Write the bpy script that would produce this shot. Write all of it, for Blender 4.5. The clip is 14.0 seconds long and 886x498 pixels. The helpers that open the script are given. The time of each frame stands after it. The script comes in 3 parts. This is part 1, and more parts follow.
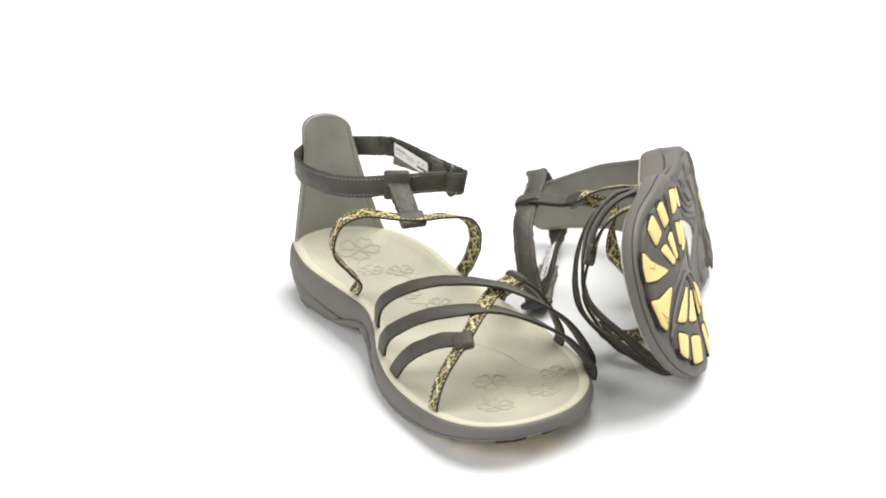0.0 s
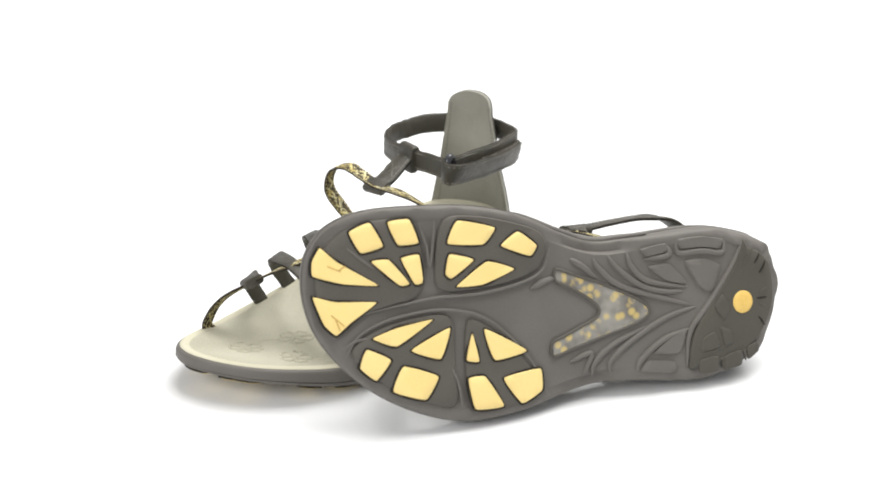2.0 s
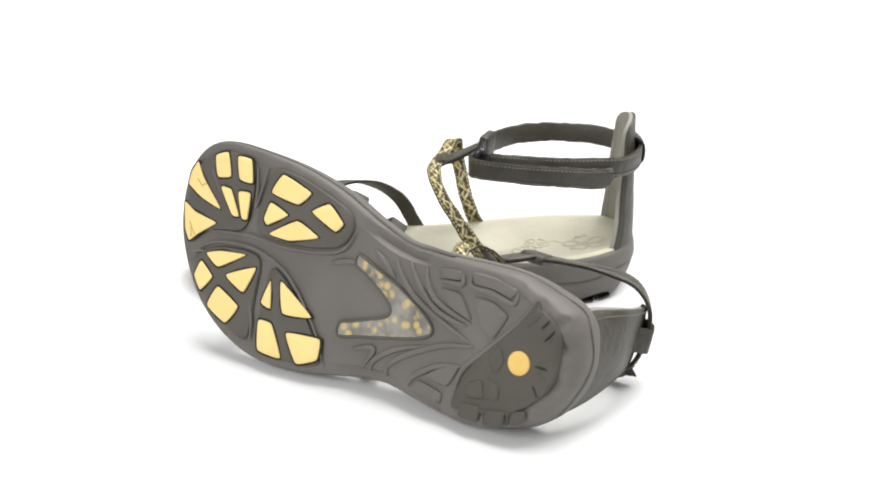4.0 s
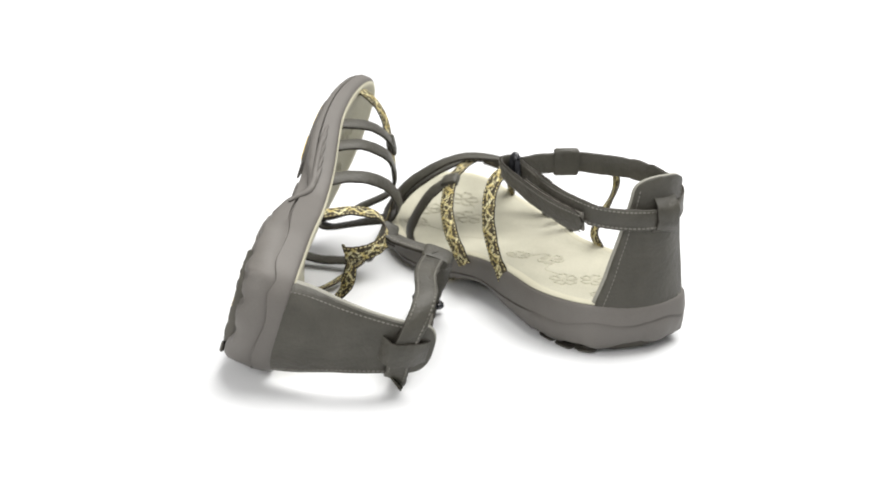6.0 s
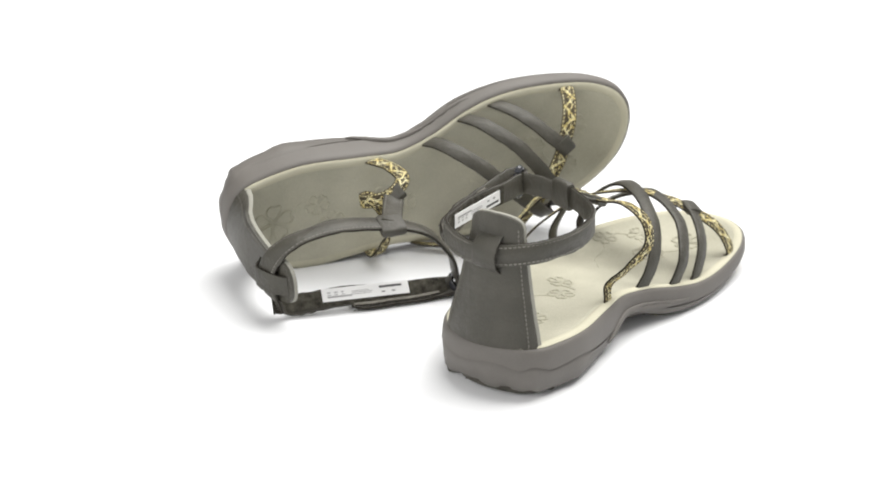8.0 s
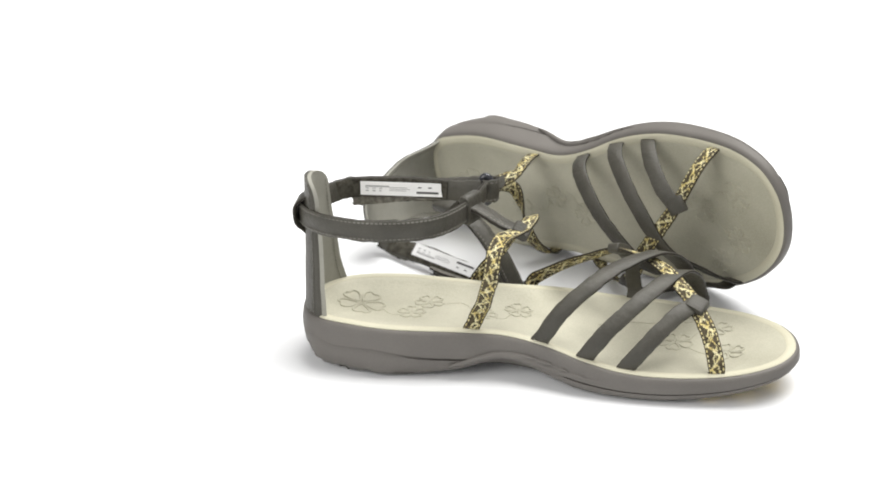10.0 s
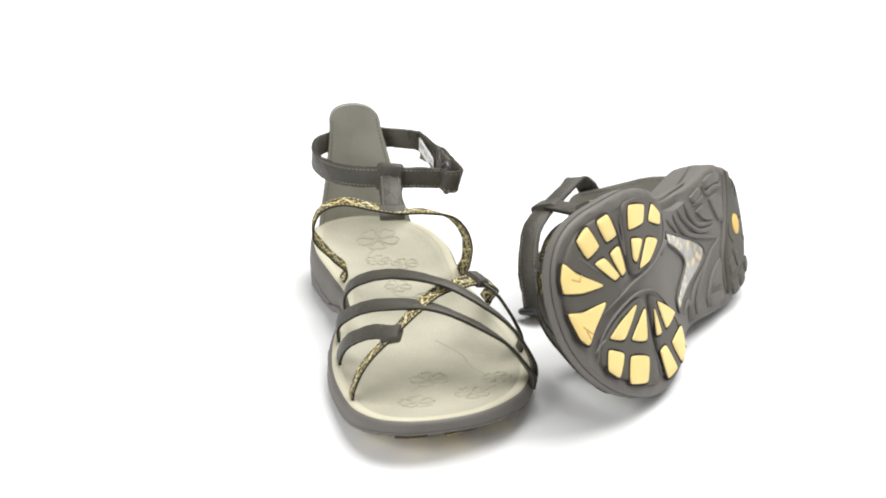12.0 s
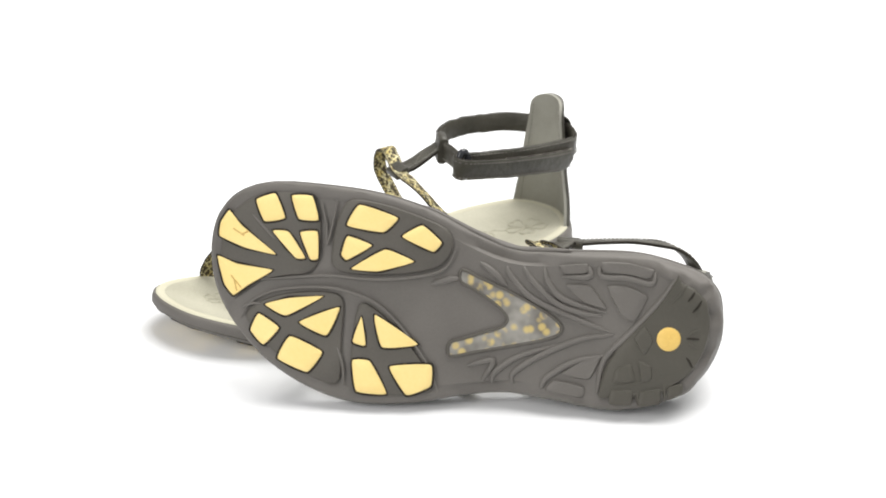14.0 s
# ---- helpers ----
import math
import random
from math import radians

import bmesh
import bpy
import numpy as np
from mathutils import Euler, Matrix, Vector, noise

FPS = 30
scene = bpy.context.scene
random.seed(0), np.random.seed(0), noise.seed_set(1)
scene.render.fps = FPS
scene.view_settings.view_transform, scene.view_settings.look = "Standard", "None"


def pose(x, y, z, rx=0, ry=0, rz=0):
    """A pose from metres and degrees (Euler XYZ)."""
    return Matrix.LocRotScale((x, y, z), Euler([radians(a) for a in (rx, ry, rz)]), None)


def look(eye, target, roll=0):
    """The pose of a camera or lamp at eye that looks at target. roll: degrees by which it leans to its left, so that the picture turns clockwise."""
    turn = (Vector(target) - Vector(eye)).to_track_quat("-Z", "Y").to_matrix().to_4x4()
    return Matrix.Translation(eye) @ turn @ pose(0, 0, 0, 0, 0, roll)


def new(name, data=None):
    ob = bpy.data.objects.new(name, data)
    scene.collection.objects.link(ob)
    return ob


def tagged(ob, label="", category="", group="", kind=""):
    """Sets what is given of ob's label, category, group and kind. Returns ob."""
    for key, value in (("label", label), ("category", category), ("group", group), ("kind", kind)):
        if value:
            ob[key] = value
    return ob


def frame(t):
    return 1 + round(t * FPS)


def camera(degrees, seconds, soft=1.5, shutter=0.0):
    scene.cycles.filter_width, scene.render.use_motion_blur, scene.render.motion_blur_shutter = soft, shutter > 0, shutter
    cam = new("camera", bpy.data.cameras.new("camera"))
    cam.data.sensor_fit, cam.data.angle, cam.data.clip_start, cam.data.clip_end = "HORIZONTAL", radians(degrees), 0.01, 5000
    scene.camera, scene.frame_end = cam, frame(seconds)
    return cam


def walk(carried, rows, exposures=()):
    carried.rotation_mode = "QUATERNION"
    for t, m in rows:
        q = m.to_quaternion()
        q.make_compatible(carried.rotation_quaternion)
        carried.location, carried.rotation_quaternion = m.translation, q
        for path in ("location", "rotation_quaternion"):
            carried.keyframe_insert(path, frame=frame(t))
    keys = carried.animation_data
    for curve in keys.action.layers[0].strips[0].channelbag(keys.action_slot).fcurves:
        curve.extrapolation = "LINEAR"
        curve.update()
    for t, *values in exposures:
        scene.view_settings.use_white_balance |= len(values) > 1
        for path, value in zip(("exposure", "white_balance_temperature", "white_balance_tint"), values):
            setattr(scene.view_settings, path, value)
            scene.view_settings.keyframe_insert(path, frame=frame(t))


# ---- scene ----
# The camera stands still on its tripod; the pair of sandals turns with the turntable.
cam = camera(28.0, 14.0, soft=1.8)
EYE = Vector((0.0, -0.8988, 0.392))
YAW, PITCH = radians(-1.39), radians(21.467)
AIM = EYE + Vector((math.sin(YAW) * math.cos(PITCH), math.cos(YAW) * math.cos(PITCH), -math.sin(PITCH)))
cam.data.dof.use_dof, cam.data.dof.focus_distance, cam.data.dof.aperture_fstop = True, 0.91, 11.0
walk(cam, [(0.0, look(EYE, AIM, 0.704)), (14.0, look(EYE, AIM, 0.704))])

# the turntable by time: its angle in degrees and the wobble of its axis in millimetres
TURN = [(0, -0.0, -0.7, 1.7), (0.5, -15.4, -0.2, 1), (1, -30.1, -0.3, 0.6), (1.5, -44.8, -0, -0.4), (2, -58.9, -0.3, -1.2), (2.5, -72.7, -1, -1.3),
        (3, -86.8, -1.2, -0.8), (3.5, -100.8, -0.1, -0.9), (4, -115.0, 0.9, -1.4), (5.25, -153.9, 0.3, -1), (6.5, -195.1, -0.5, 1.6), (7, -210.3, -0.2, 0.5),
        (7.5, -225.3, -0, 0.3), (8, -239.7, -0.2, -0.2), (9.25, -278.6, 0.6, -2.1), (10.5, -321.2, 0.6, -1.3), (11, -338.9, 0, -0.3), (11.5, -356.8, -0.4, -0.5),
        (12, -375.1, -0.9, 0.9), (12.5, -392.9, 1, 2.3), (13, -410.5, 0.7, 1.1), (13.5, -427.6, 1, 0.5), (14, -444.7, 1, 1)]

# ---- light: a white product studio, soft light all round and a softbox overhead ----
world = bpy.data.worlds.new("studio_light")
scene.world = world
world.use_nodes = True
bg = world.node_tree.nodes["Background"]
bg.inputs["Color"].default_value = (1.0, 0.99, 0.975, 1)
bg.inputs["Strength"].default_value = 0.36


def softbox(name, eye, target, w, h, watts):
    d = bpy.data.lights.new(name, "AREA")
    d.shape, d.size, d.size_y, d.energy, d.color = "RECTANGLE", w, h, watts, (1.0, 0.985, 0.96)
    ob = new(name, d)
    ob.matrix_world = look(eye, target)
    return ob


softbox("softbox_overhead", (0.5, 0.4, 1.75), (0, 0.15, 0), 1.9, 1.7, 70)
softbox("softbox_front", (-0.95, -1.15, 0.85), (0, 0, 0.05), 0.9, 0.7, 13)
scene.view_settings.exposure = 0.0


# ---- materials ----
class Net:
    def __init__(self, name):
        self.mat = bpy.data.materials.new(name)
        self.mat.use_nodes = True
        self.t = self.mat.node_tree
        self.bsdf = self.t.nodes["Principled BSDF"]

    def add(self, kind, **inputs):
        nd = self.t.nodes.new(kind)
        for k, v in inputs.items():
            self.put(nd.inputs[k.replace("_", " ")], v)
        return nd

    def put(self, sock, v):
        if isinstance(v, bpy.types.NodeSocket):
            self.t.links.new(v, sock)
        else:
            sock.default_value = v

    def math(self, op, a, b=0.0, c=0.0):
        nd = self.t.nodes.new("ShaderNodeMath")
        nd.operation = op
        for s, v in zip(nd.inputs, (a, b, c)):
            self.put(s, v)
        return nd.outputs[0]

    def ramp(self, fac, stops):
        nd = self.t.nodes.new("ShaderNodeValToRGB")
        els = nd.color_ramp.elements
        while len(els) < len(stops):
            els.new(0.5)
        for el, (p, c) in zip(els, stops):
            el.position, el.color = p, (*c, 1)
        self.put(nd.inputs[0], fac)
        return nd.outputs[0]

    def noise(self, scale, detail=3.0, rough=0.5):
        co = self.t.nodes.new("ShaderNodeTexCoord")
        nd = self.add("ShaderNodeTexNoise", Vector=co.outputs["Object"], Scale=scale, Detail=detail, Roughness=rough)
        return nd.outputs[0]

    def bump(self, height, strength, dist=0.0004):
        nd = self.add("ShaderNodeBump", Height=height, Strength=strength, Distance=dist)
        self.t.links.new(nd.outputs[0], self.bsdf.inputs["Normal"])


def two_scale(name, dark, light, rough, coarse, fine, bump, spec=0.5, rough_var=0.1, crease=0.0):
    """A surface with broad patches and fine grain between two colours."""
    n = Net(name)
    a, b = n.noise(coarse, 3), n.noise(fine, 4, 0.65)
    mixed = n.math("ADD", n.math("MULTIPLY", a, 0.6), n.math("MULTIPLY", b, 0.4))
    n.put(n.bsdf.inputs["Base Color"], n.ramp(mixed, [(0.32, dark), (0.68, light)]))
    n.put(n.bsdf.inputs["Roughness"], n.math("ADD", rough - rough_var / 2, n.math("MULTIPLY", b, rough_var)))
    n.bsdf.inputs["Specular IOR Level"].default_value = spec
    n.bump(n.math("ADD", b, n.math("MULTIPLY", n.noise(fine / 6, 3, 0.6), crease)), bump)
    return n.mat


M_RUBBER = two_scale("grey_rubber", (0.113, 0.105, 0.095), (0.144, 0.134, 0.122), 0.58, 30, 900, 0.15, 0.4, 0.15, 1.0)
M_DARK = two_scale("dark_rubber", (0.064, 0.060, 0.049), (0.085, 0.079, 0.065), 0.6, 30, 900, 0.15, 0.35)
M_POD = two_scale("pod_rubber", (0.078, 0.072, 0.062), (0.102, 0.094, 0.082), 0.6, 30, 900, 0.15, 0.35)
M_YELLOW = two_scale("yellow_rubber", (0.84, 0.635, 0.24), (0.89, 0.69, 0.295), 0.55, 40, 700, 0.08, 0.35)
M_GOLD = two_scale("golden_rubber", (0.70, 0.46, 0.115), (0.80, 0.56, 0.17), 0.55, 90, 700, 0.1, 0.35)
M_STUD = two_scale("dull_yellow", (0.50, 0.33, 0.10), (0.58, 0.40, 0.14), 0.6, 40, 700, 0.08, 0.3)
M_FOOTBED = two_scale("beige_footbed", (0.33, 0.318, 0.247), (0.53, 0.514, 0.415), 0.78, 22, 1200, 0.25, 0.3, 0.15, 2.0)
M_RIM = two_scale("beige_rim", (0.46, 0.44, 0.335), (0.56, 0.54, 0.425), 0.8, 25, 1200, 0.2, 0.25)
M_LEATHER = two_scale("grey_leather", (0.037, 0.0345, 0.026), (0.069, 0.0645, 0.051), 0.48, 60, 1500, 0.6, 0.45, 0.25, 3.0)
M_LINING = two_scale("grey_lining", (0.25, 0.245, 0.212), (0.335, 0.33, 0.29), 0.85, 50, 1500, 0.4, 0.2, 0.1, 2.0)
# dark cut strap edges, and shade painted round the lugs and into heel crevices
M_EDGE_AND_SHADE = two_scale("dark_edge_and_shade", (0.02, 0.018, 0.014), (0.035, 0.03, 0.025), 0.8, 60, 1500, 0.3, 0.2)
M_VELCRO = two_scale("hook_and_loop", (0.018, 0.017, 0.013), (0.105, 0.098, 0.08), 0.95, 300, 2500, 1.0, 0.1)
M_FUZZ = two_scale("pale_hook_pad", (0.09, 0.085, 0.07), (0.30, 0.285, 0.25), 0.95, 400, 2500, 1.0, 0.1)
M_THREAD = two_scale("grey_thread", (0.145, 0.14, 0.122), (0.21, 0.202, 0.178), 0.8, 200, 3000, 0.2, 0.2)
M_LABEL = two_scale("white_label", (0.74, 0.74, 0.74), (0.82, 0.82, 0.81), 0.5, 60, 1500, 0.1, 0.3)
M_INK = two_scale("black_ink", (0.05, 0.05, 0.05), (0.12, 0.12, 0.12), 0.6, 60, 1500, 0.05, 0.3)
M_PALE = two_scale("grey_ink", (0.30, 0.30, 0.30), (0.40, 0.40, 0.40), 0.6, 60, 1500, 0.05, 0.3)
M_RING = two_scale("black_ring", (0.025, 0.026, 0.03), (0.05, 0.052, 0.06), 0.18, 60, 900, 0.05, 0.5)
M_FLOOR = two_scale("white_sweep", (0.78, 0.79, 0.805), (0.80, 0.81, 0.825), 0.6, 2, 200, 0.02, 0.2)


def webbing():
    """Dark brown woven tape with a broken cream and mustard lattice and dashed edges; u runs in tape widths, v across."""
    n = Net("patterned_webbing")
    uv = n.t.nodes.new("ShaderNodeUVMap")
    sep = n.add("ShaderNodeSeparateXYZ", Vector=uv.outputs[0])
    u, v = sep.outputs[0], sep.outputs[1]
    # woven steps: both directions move in threads
    us = n.math("DIVIDE", n.math("FLOOR", n.math("MULTIPLY", u, 11)), 11)
    vs = n.math("DIVIDE", n.math("ADD", n.math("FLOOR", n.math("MULTIPLY", v, 13)), 0.5), 13)
    wob = n.math("MULTIPLY", n.math("SUBTRACT", n.noise(700, 2), 0.5), 0.34)
    v2 = n.math("ADD", vs, wob)
    tri = n.math("PINGPONG", n.math("MULTIPLY", us, 0.66), 0.5)
    up = n.math("ADD", 0.2, n.math("MULTIPLY", tri, 1.2))
    down = n.math("SUBTRACT", 0.62, n.math("MULTIPLY", n.math("PINGPONG", n.math("ADD", n.math("MULTIPLY", us, 0.66), 0.12), 0.5), 0.7))
    l1 = n.math("LESS_THAN", n.math("ABSOLUTE", n.math("SUBTRACT", v2, up)), 0.10)
    l2 = n.math("LESS_THAN", n.math("ABSOLUTE", n.math("SUBTRACT", v2, down)), 0.055)
    edge = n.math("ABSOLUTE", n.math("SUBTRACT", n.math("ABSOLUTE", n.math("SUBTRACT", v, 0.5)), 0.40))
    dash = n.math("GREATER_THAN", n.math("FRACT", n.math("MULTIPLY", u, 3.4)), 0.45)
    l3 = n.math("MULTIPLY", n.math("LESS_THAN", edge, 0.035), dash)
    gaps = n.math("GREATER_THAN", n.noise(1100, 2), 0.42)
    fac = n.math("MAXIMUM", n.math("MULTIPLY", n.math("MAXIMUM", l1, l2), gaps), l3)
    fac = n.math("MULTIPLY", fac, n.math("LESS_THAN", n.math("ABSOLUTE", n.math("SUBTRACT", v, 0.5)), 0.45))
    ground = n.ramp(n.noise(500, 3), [(0.35, (0.030, 0.023, 0.012)), (0.7, (0.085, 0.066, 0.034))])
    thread = n.ramp(n.noise(260, 2), [(0.35, (0.56, 0.45, 0.15)), (0.65, (0.74, 0.69, 0.42))])
    mix = n.t.nodes.new("ShaderNodeMix")
    mix.data_type = "RGBA"
    n.put(mix.inputs[0], fac)
    n.put(mix.inputs[6], ground)
    n.put(mix.inputs[7], thread)
    n.put(n.bsdf.inputs["Base Color"], mix.outputs[2])
    n.bsdf.inputs["Roughness"].default_value = 0.8
    ribs = n.math("SINE", n.math("MULTIPLY", u, 70))
    n.bump(n.math("ADD", fac, n.math("ADD", n.math("MULTIPLY", ribs, 0.25), n.math("MULTIPLY", n.noise(2500, 2), 0.5))), 0.6)
    return n.mat


def window_plastic():
    """Clear plastic over grey with a scatter of yellow flecks."""
    n = Net("flecked_plastic")
    co = n.t.nodes.new("ShaderNodeTexCoord")
    vor = n.add("ShaderNodeTexVoronoi", Vector=co.outputs["Object"], Scale=210.0, Randomness=1.0)
    spot = n.ramp(vor.outputs["Distance"], [(0.26, (1, 1, 1)), (0.52, (0, 0, 0))])
    fleck = n.math("MULTIPLY", spot, n.ramp(n.noise(120, 2), [(0.34, (0, 0, 0)), (0.46, (1, 1, 1))]))
    haze = n.noise(90, 2)
    base = n.ramp(haze, [(0.35, (0.15, 0.14, 0.125)), (0.65, (0.31, 0.30, 0.27))])
    mix = n.t.nodes.new("ShaderNodeMix")
    mix.data_type = "RGBA"
    n.put(mix.inputs[0], n.math("MULTIPLY", fleck, 0.65))
    n.put(mix.inputs[6], base)
    n.put(mix.inputs[7], (0.70, 0.53, 0.17, 1))
    n.put(n.bsdf.inputs["Base Color"], mix.outputs[2])
    n.bsdf.inputs["Roughness"].default_value = 0.25
    n.bsdf.inputs["Coat Weight"].default_value = 0.6
    return n.mat


M_WEB, M_WINDOW = webbing(), window_plastic()

# ---- structure ----
def studio_floor():
    """White paper sweep: flat under the turntable, curving up far behind."""
    bm = bmesh.new()
    prof = [(-4.0, 0.0), (2.0, 0.0)]
    prof += [(2.0 + 1.2 * math.sin(a), 1.2 - 1.2 * math.cos(a)) for a in np.linspace(0.1, math.pi / 2, 14)]
    prof.append((3.2, 4.0))
    cols = [[bm.verts.new((x, y, z)) for y, z in prof] for x in (-4.0, 4.0)]
    for i in range(len(prof) - 1):
        bm.faces.new((cols[0][i], cols[1][i], cols[1][i + 1], cols[0][i + 1]))
    me = bpy.data.meshes.new("floor")
    bm.to_mesh(me)
    for p in me.polygons:
        p.use_smooth = True
    me.materials.append(M_FLOOR)
    ob = new("floor", me)
    ob.modifiers.new("thickness", "SOLIDIFY").thickness = 0.01
    return tagged(ob, "white seamless studio paper sweep under the sandals", "floor", kind="structure")


studio_floor()

# ---- shape tools; sandal space in millimetres: x heel to toe, m towards the inner side of the foot, z up ----
MM = 0.001


def part(name, bm, material, parent, label="", side=1, smooth=True):
    """Links a bmesh, in millimetres and mirrored for the left foot, as one mesh under parent."""
    for v in bm.verts:
        v.co = Vector((v.co.x * MM, v.co.y * MM * side, v.co.z * MM))
    if side < 0:
        bmesh.ops.reverse_faces(bm, faces=bm.faces)
    me = bpy.data.meshes.new(name)
    bm.to_mesh(me)
    bm.free()
    if smooth:
        for p in me.polygons:
            p.use_smooth = True
        me.set_sharp_from_angle(angle=radians(50))
    me.materials.append(material)
    if any(p.material_index for p in me.polygons):
        me.materials.append(M_EDGE_AND_SHADE)
    ob = new(name, me)
    ob.parent = parent
    return tagged(ob, label)


def catmull(pts, closed=False, steps=8):
    pts = [Vector(p) for p in pts]
    k = len(pts)
    out = []
    for i in range(k if closed else k - 1):
        if closed:
            p0, p1, p2, p3 = (pts[(i + j) % k] for j in (-1, 0, 1, 2))
        else:
            p1, p2 = pts[i], pts[i + 1]
            p0 = pts[i - 1] if i else p1 * 2 - p2
            p3 = pts[i + 2] if i + 2 < k else p2 * 2 - p1
        for s in range(steps):
            t = s / steps
            out.append(0.5 * (2 * p1 + (p2 - p0) * t + (2 * p0 - 5 * p1 + 4 * p2 - p3) * t * t + (3 * p1 - p0 - 3 * p2 + p3) * t ** 3))
    if not closed:
        out.append(pts[-1])
    return out


def chaikin(pts, rounds=3, cut=0.22):
    pts = [Vector(p) for p in pts]
    for _ in range(rounds):
        pts = [q for a, b in zip(pts, pts[1:] + pts[:1]) for q in (a.lerp(b, cut), a.lerp(b, 1 - cut))]
        cut = 0.25
    return pts


def spline_z(stations):
    xs, zs = zip(*stations)
    fine = catmull([(x, z) for x, z in stations], steps=12)
    fx, fz = [p.x for p in fine], [p.y for p in fine]
    return lambda x: float(np.interp(x, fx, fz))


top_z = spline_z([(-2, 28), (20, 27), (50, 25.5), (86, 24.2), (121, 21), (145, 16.5), (165, 13.5), (190, 13), (212, 14.5), (235, 18), (252, 21)])
low_z = spline_z([(-2, 4.2), (8, 1.6), (22, 0.3), (50, 0.2), (78, 2.2), (100, 4.2), (122, 3.0), (142, 0.8), (165, 0), (190, 0.8), (212, 3.8), (232, 8.5), (252, 13.5)])

OUTLINE = catmull([(-1, -9), (1.5, 9), (6.5, 16.5), (17, 22.5), (44, 26.5), (80, 23), (102, 20.5), (122, 25), (146, 34), (172, 38.5), (200, 38.5), (224, 36),
                   (240, 29), (248.5, 18), (251, 6), (249.5, -8), (244, -22), (233, -36), (217, -49), (195, -59), (171, -63.5), (143, -60),
                   (116, -52.5), (96, -48.5), (75, -48.5), (47, -49), (22, -42), (6, -28)], closed=True, steps=6)


def inset(d, outline=OUTLINE):
    """The outline drawn in by d."""
    k = len(outline)
    out = []
    for i, p in enumerate(outline):
        t = (outline[(i + 1) % k] - outline[i - 1]).normalized()
        out.append(p + Vector((t.y, -t.x)) * d)      # the outline runs clockwise seen from above
    return out


def rim_push(x):
    return float(np.interp(x, [-5, 8, 25, 60, 100, 140, 252], [2.0, 2.2, 1.6, 1.2, 0.8, 0.8, 0.8]))


RIM = [p - (q - p).normalized() * rim_push(p.x) for p, q in zip(OUTLINE, inset(1.0))]
RIM_X, RIM_M = np.array([p.x for p in RIM]), np.array([p.y for p in RIM])


def mid(x):
    return float(np.interp(x, [0, 46, 100, 150, 200, 250], [-11, -11, -13.5, -12, -9, -2]))


def loft(bm, rings, cap_first=False, cap_last=False, closed=True):
    vs = [[bm.verts.new(p) for p in r] for r in rings]
    k = len(rings[0])
    for a, b in zip(vs, vs[1:]):
        for i in range(k if closed else k - 1):
            j = (i + 1) % k
            bm.faces.new((a[i], a[j], b[j], b[i]))
    if cap_first:
        bm.faces.new(vs[0][::-1])
    if cap_last:
        bm.faces.new(vs[-1])
    return vs


def sheet_over(bm, ring, height, nx=64, ns=21):
    """A smooth surface filling a foot-shaped ring, at height(x, m)."""
    k0, k1 = min(range(len(ring)), key=lambda i: ring[i].x), max(range(len(ring)), key=lambda i: ring[i].x)
    a = [ring[i % len(ring)] for i in range(k0, (k1 if k1 > k0 else k1 + len(ring)) + 1)]
    b = [ring[i % len(ring)] for i in range(k1, (k0 if k0 > k1 else k0 + len(ring)) + 1)][::-1]

    def edge(side, x):
        return float(np.interp(x, np.maximum.accumulate([p.x for p in side]), [p.y for p in side]))
    x0, x1 = ring[k0].x, ring[k1].x
    rows = []
    for t in np.linspace(0.02, math.pi - 0.02, nx):
        x = (x0 + x1) / 2 - math.cos(t) * (x1 - x0) / 2
        lo, hi = edge(b, x), edge(a, x)
        rows.append([(x, lo + (hi - lo) * f, height(x, lo + (hi - lo) * f)) for f in (0.5 - 0.5 * math.cos(q) for q in np.linspace(0, math.pi, ns))])
    loft(bm, rows, closed=False)


def ribbon(pts, normals, width, thick, taper=None, steps=8, round_end=False):
    """A strap through pts whose outer face looks along normals (one a point); uv u in widths, v across."""
    P = [q + noise.noise_vector(q * 0.07) * 0.5 for q in catmull(pts, steps=steps)]
    N = [v + noise.noise_vector(q * 0.06 + Vector((31, 7, 3))) * 0.10 for v, q in zip(catmull(normals, steps=steps), P)]
    bm = bmesh.new()
    uvl = bm.loops.layers.uv.new("UVMap")
    prof = [(-0.5, -0.28), (-0.5, 0.28), (-0.46, 0.5), (0.0, 0.56), (0.46, 0.5), (0.5, 0.28), (0.5, -0.28), (0.46, -0.5), (-0.46, -0.5)]
    rings, us, s = [], [], 0.0
    for i, p in enumerate(P):
        t = (P[min(i + 1, len(P) - 1)] - P[max(i - 1, 0)]).normalized()
        w = t.cross(N[i]).normalized()
        nn = w.cross(t).normalized()
        if i:
            s += (P[i] - P[i - 1]).length
        us.append(s / width)
        f = 1.0
        if round_end:
            left = sum((P[j + 1] - P[j]).length for j in range(i, len(P) - 1))
            if left < width / 2:
                f = max(0.12, math.sqrt(max(0.0, 1 - (1 - left / (width / 2)) ** 2)))
        rough = [1 + 0.10 * noise.noise(p * 0.35 + Vector((0, 0, 40 * e))) for e in (-1, 1)]     # worn, uneven edges
        rings.append([p + w * (a * width * f * rough[a > 0]) + nn * (b * thick) for a, b in prof])
    vs = loft(bm, rings, True, True)
    vs_u = {v: (us[i], 0.5 + prof[j][0]) for i, r in enumerate(vs) for j, v in enumerate(r)}
    cut = {v for r in vs for j, v in enumerate(r) if j in (0, 1, 5, 6)}
    for f in bm.faces:
        f.material_index = int(all(v in cut for v in f.verts))      # dark cut edges
        for lp in f.loops:
            lp[uvl].uv = vs_u[lp.vert]
    bmesh.ops.recalc_face_normals(bm, faces=bm.faces)
    return bm


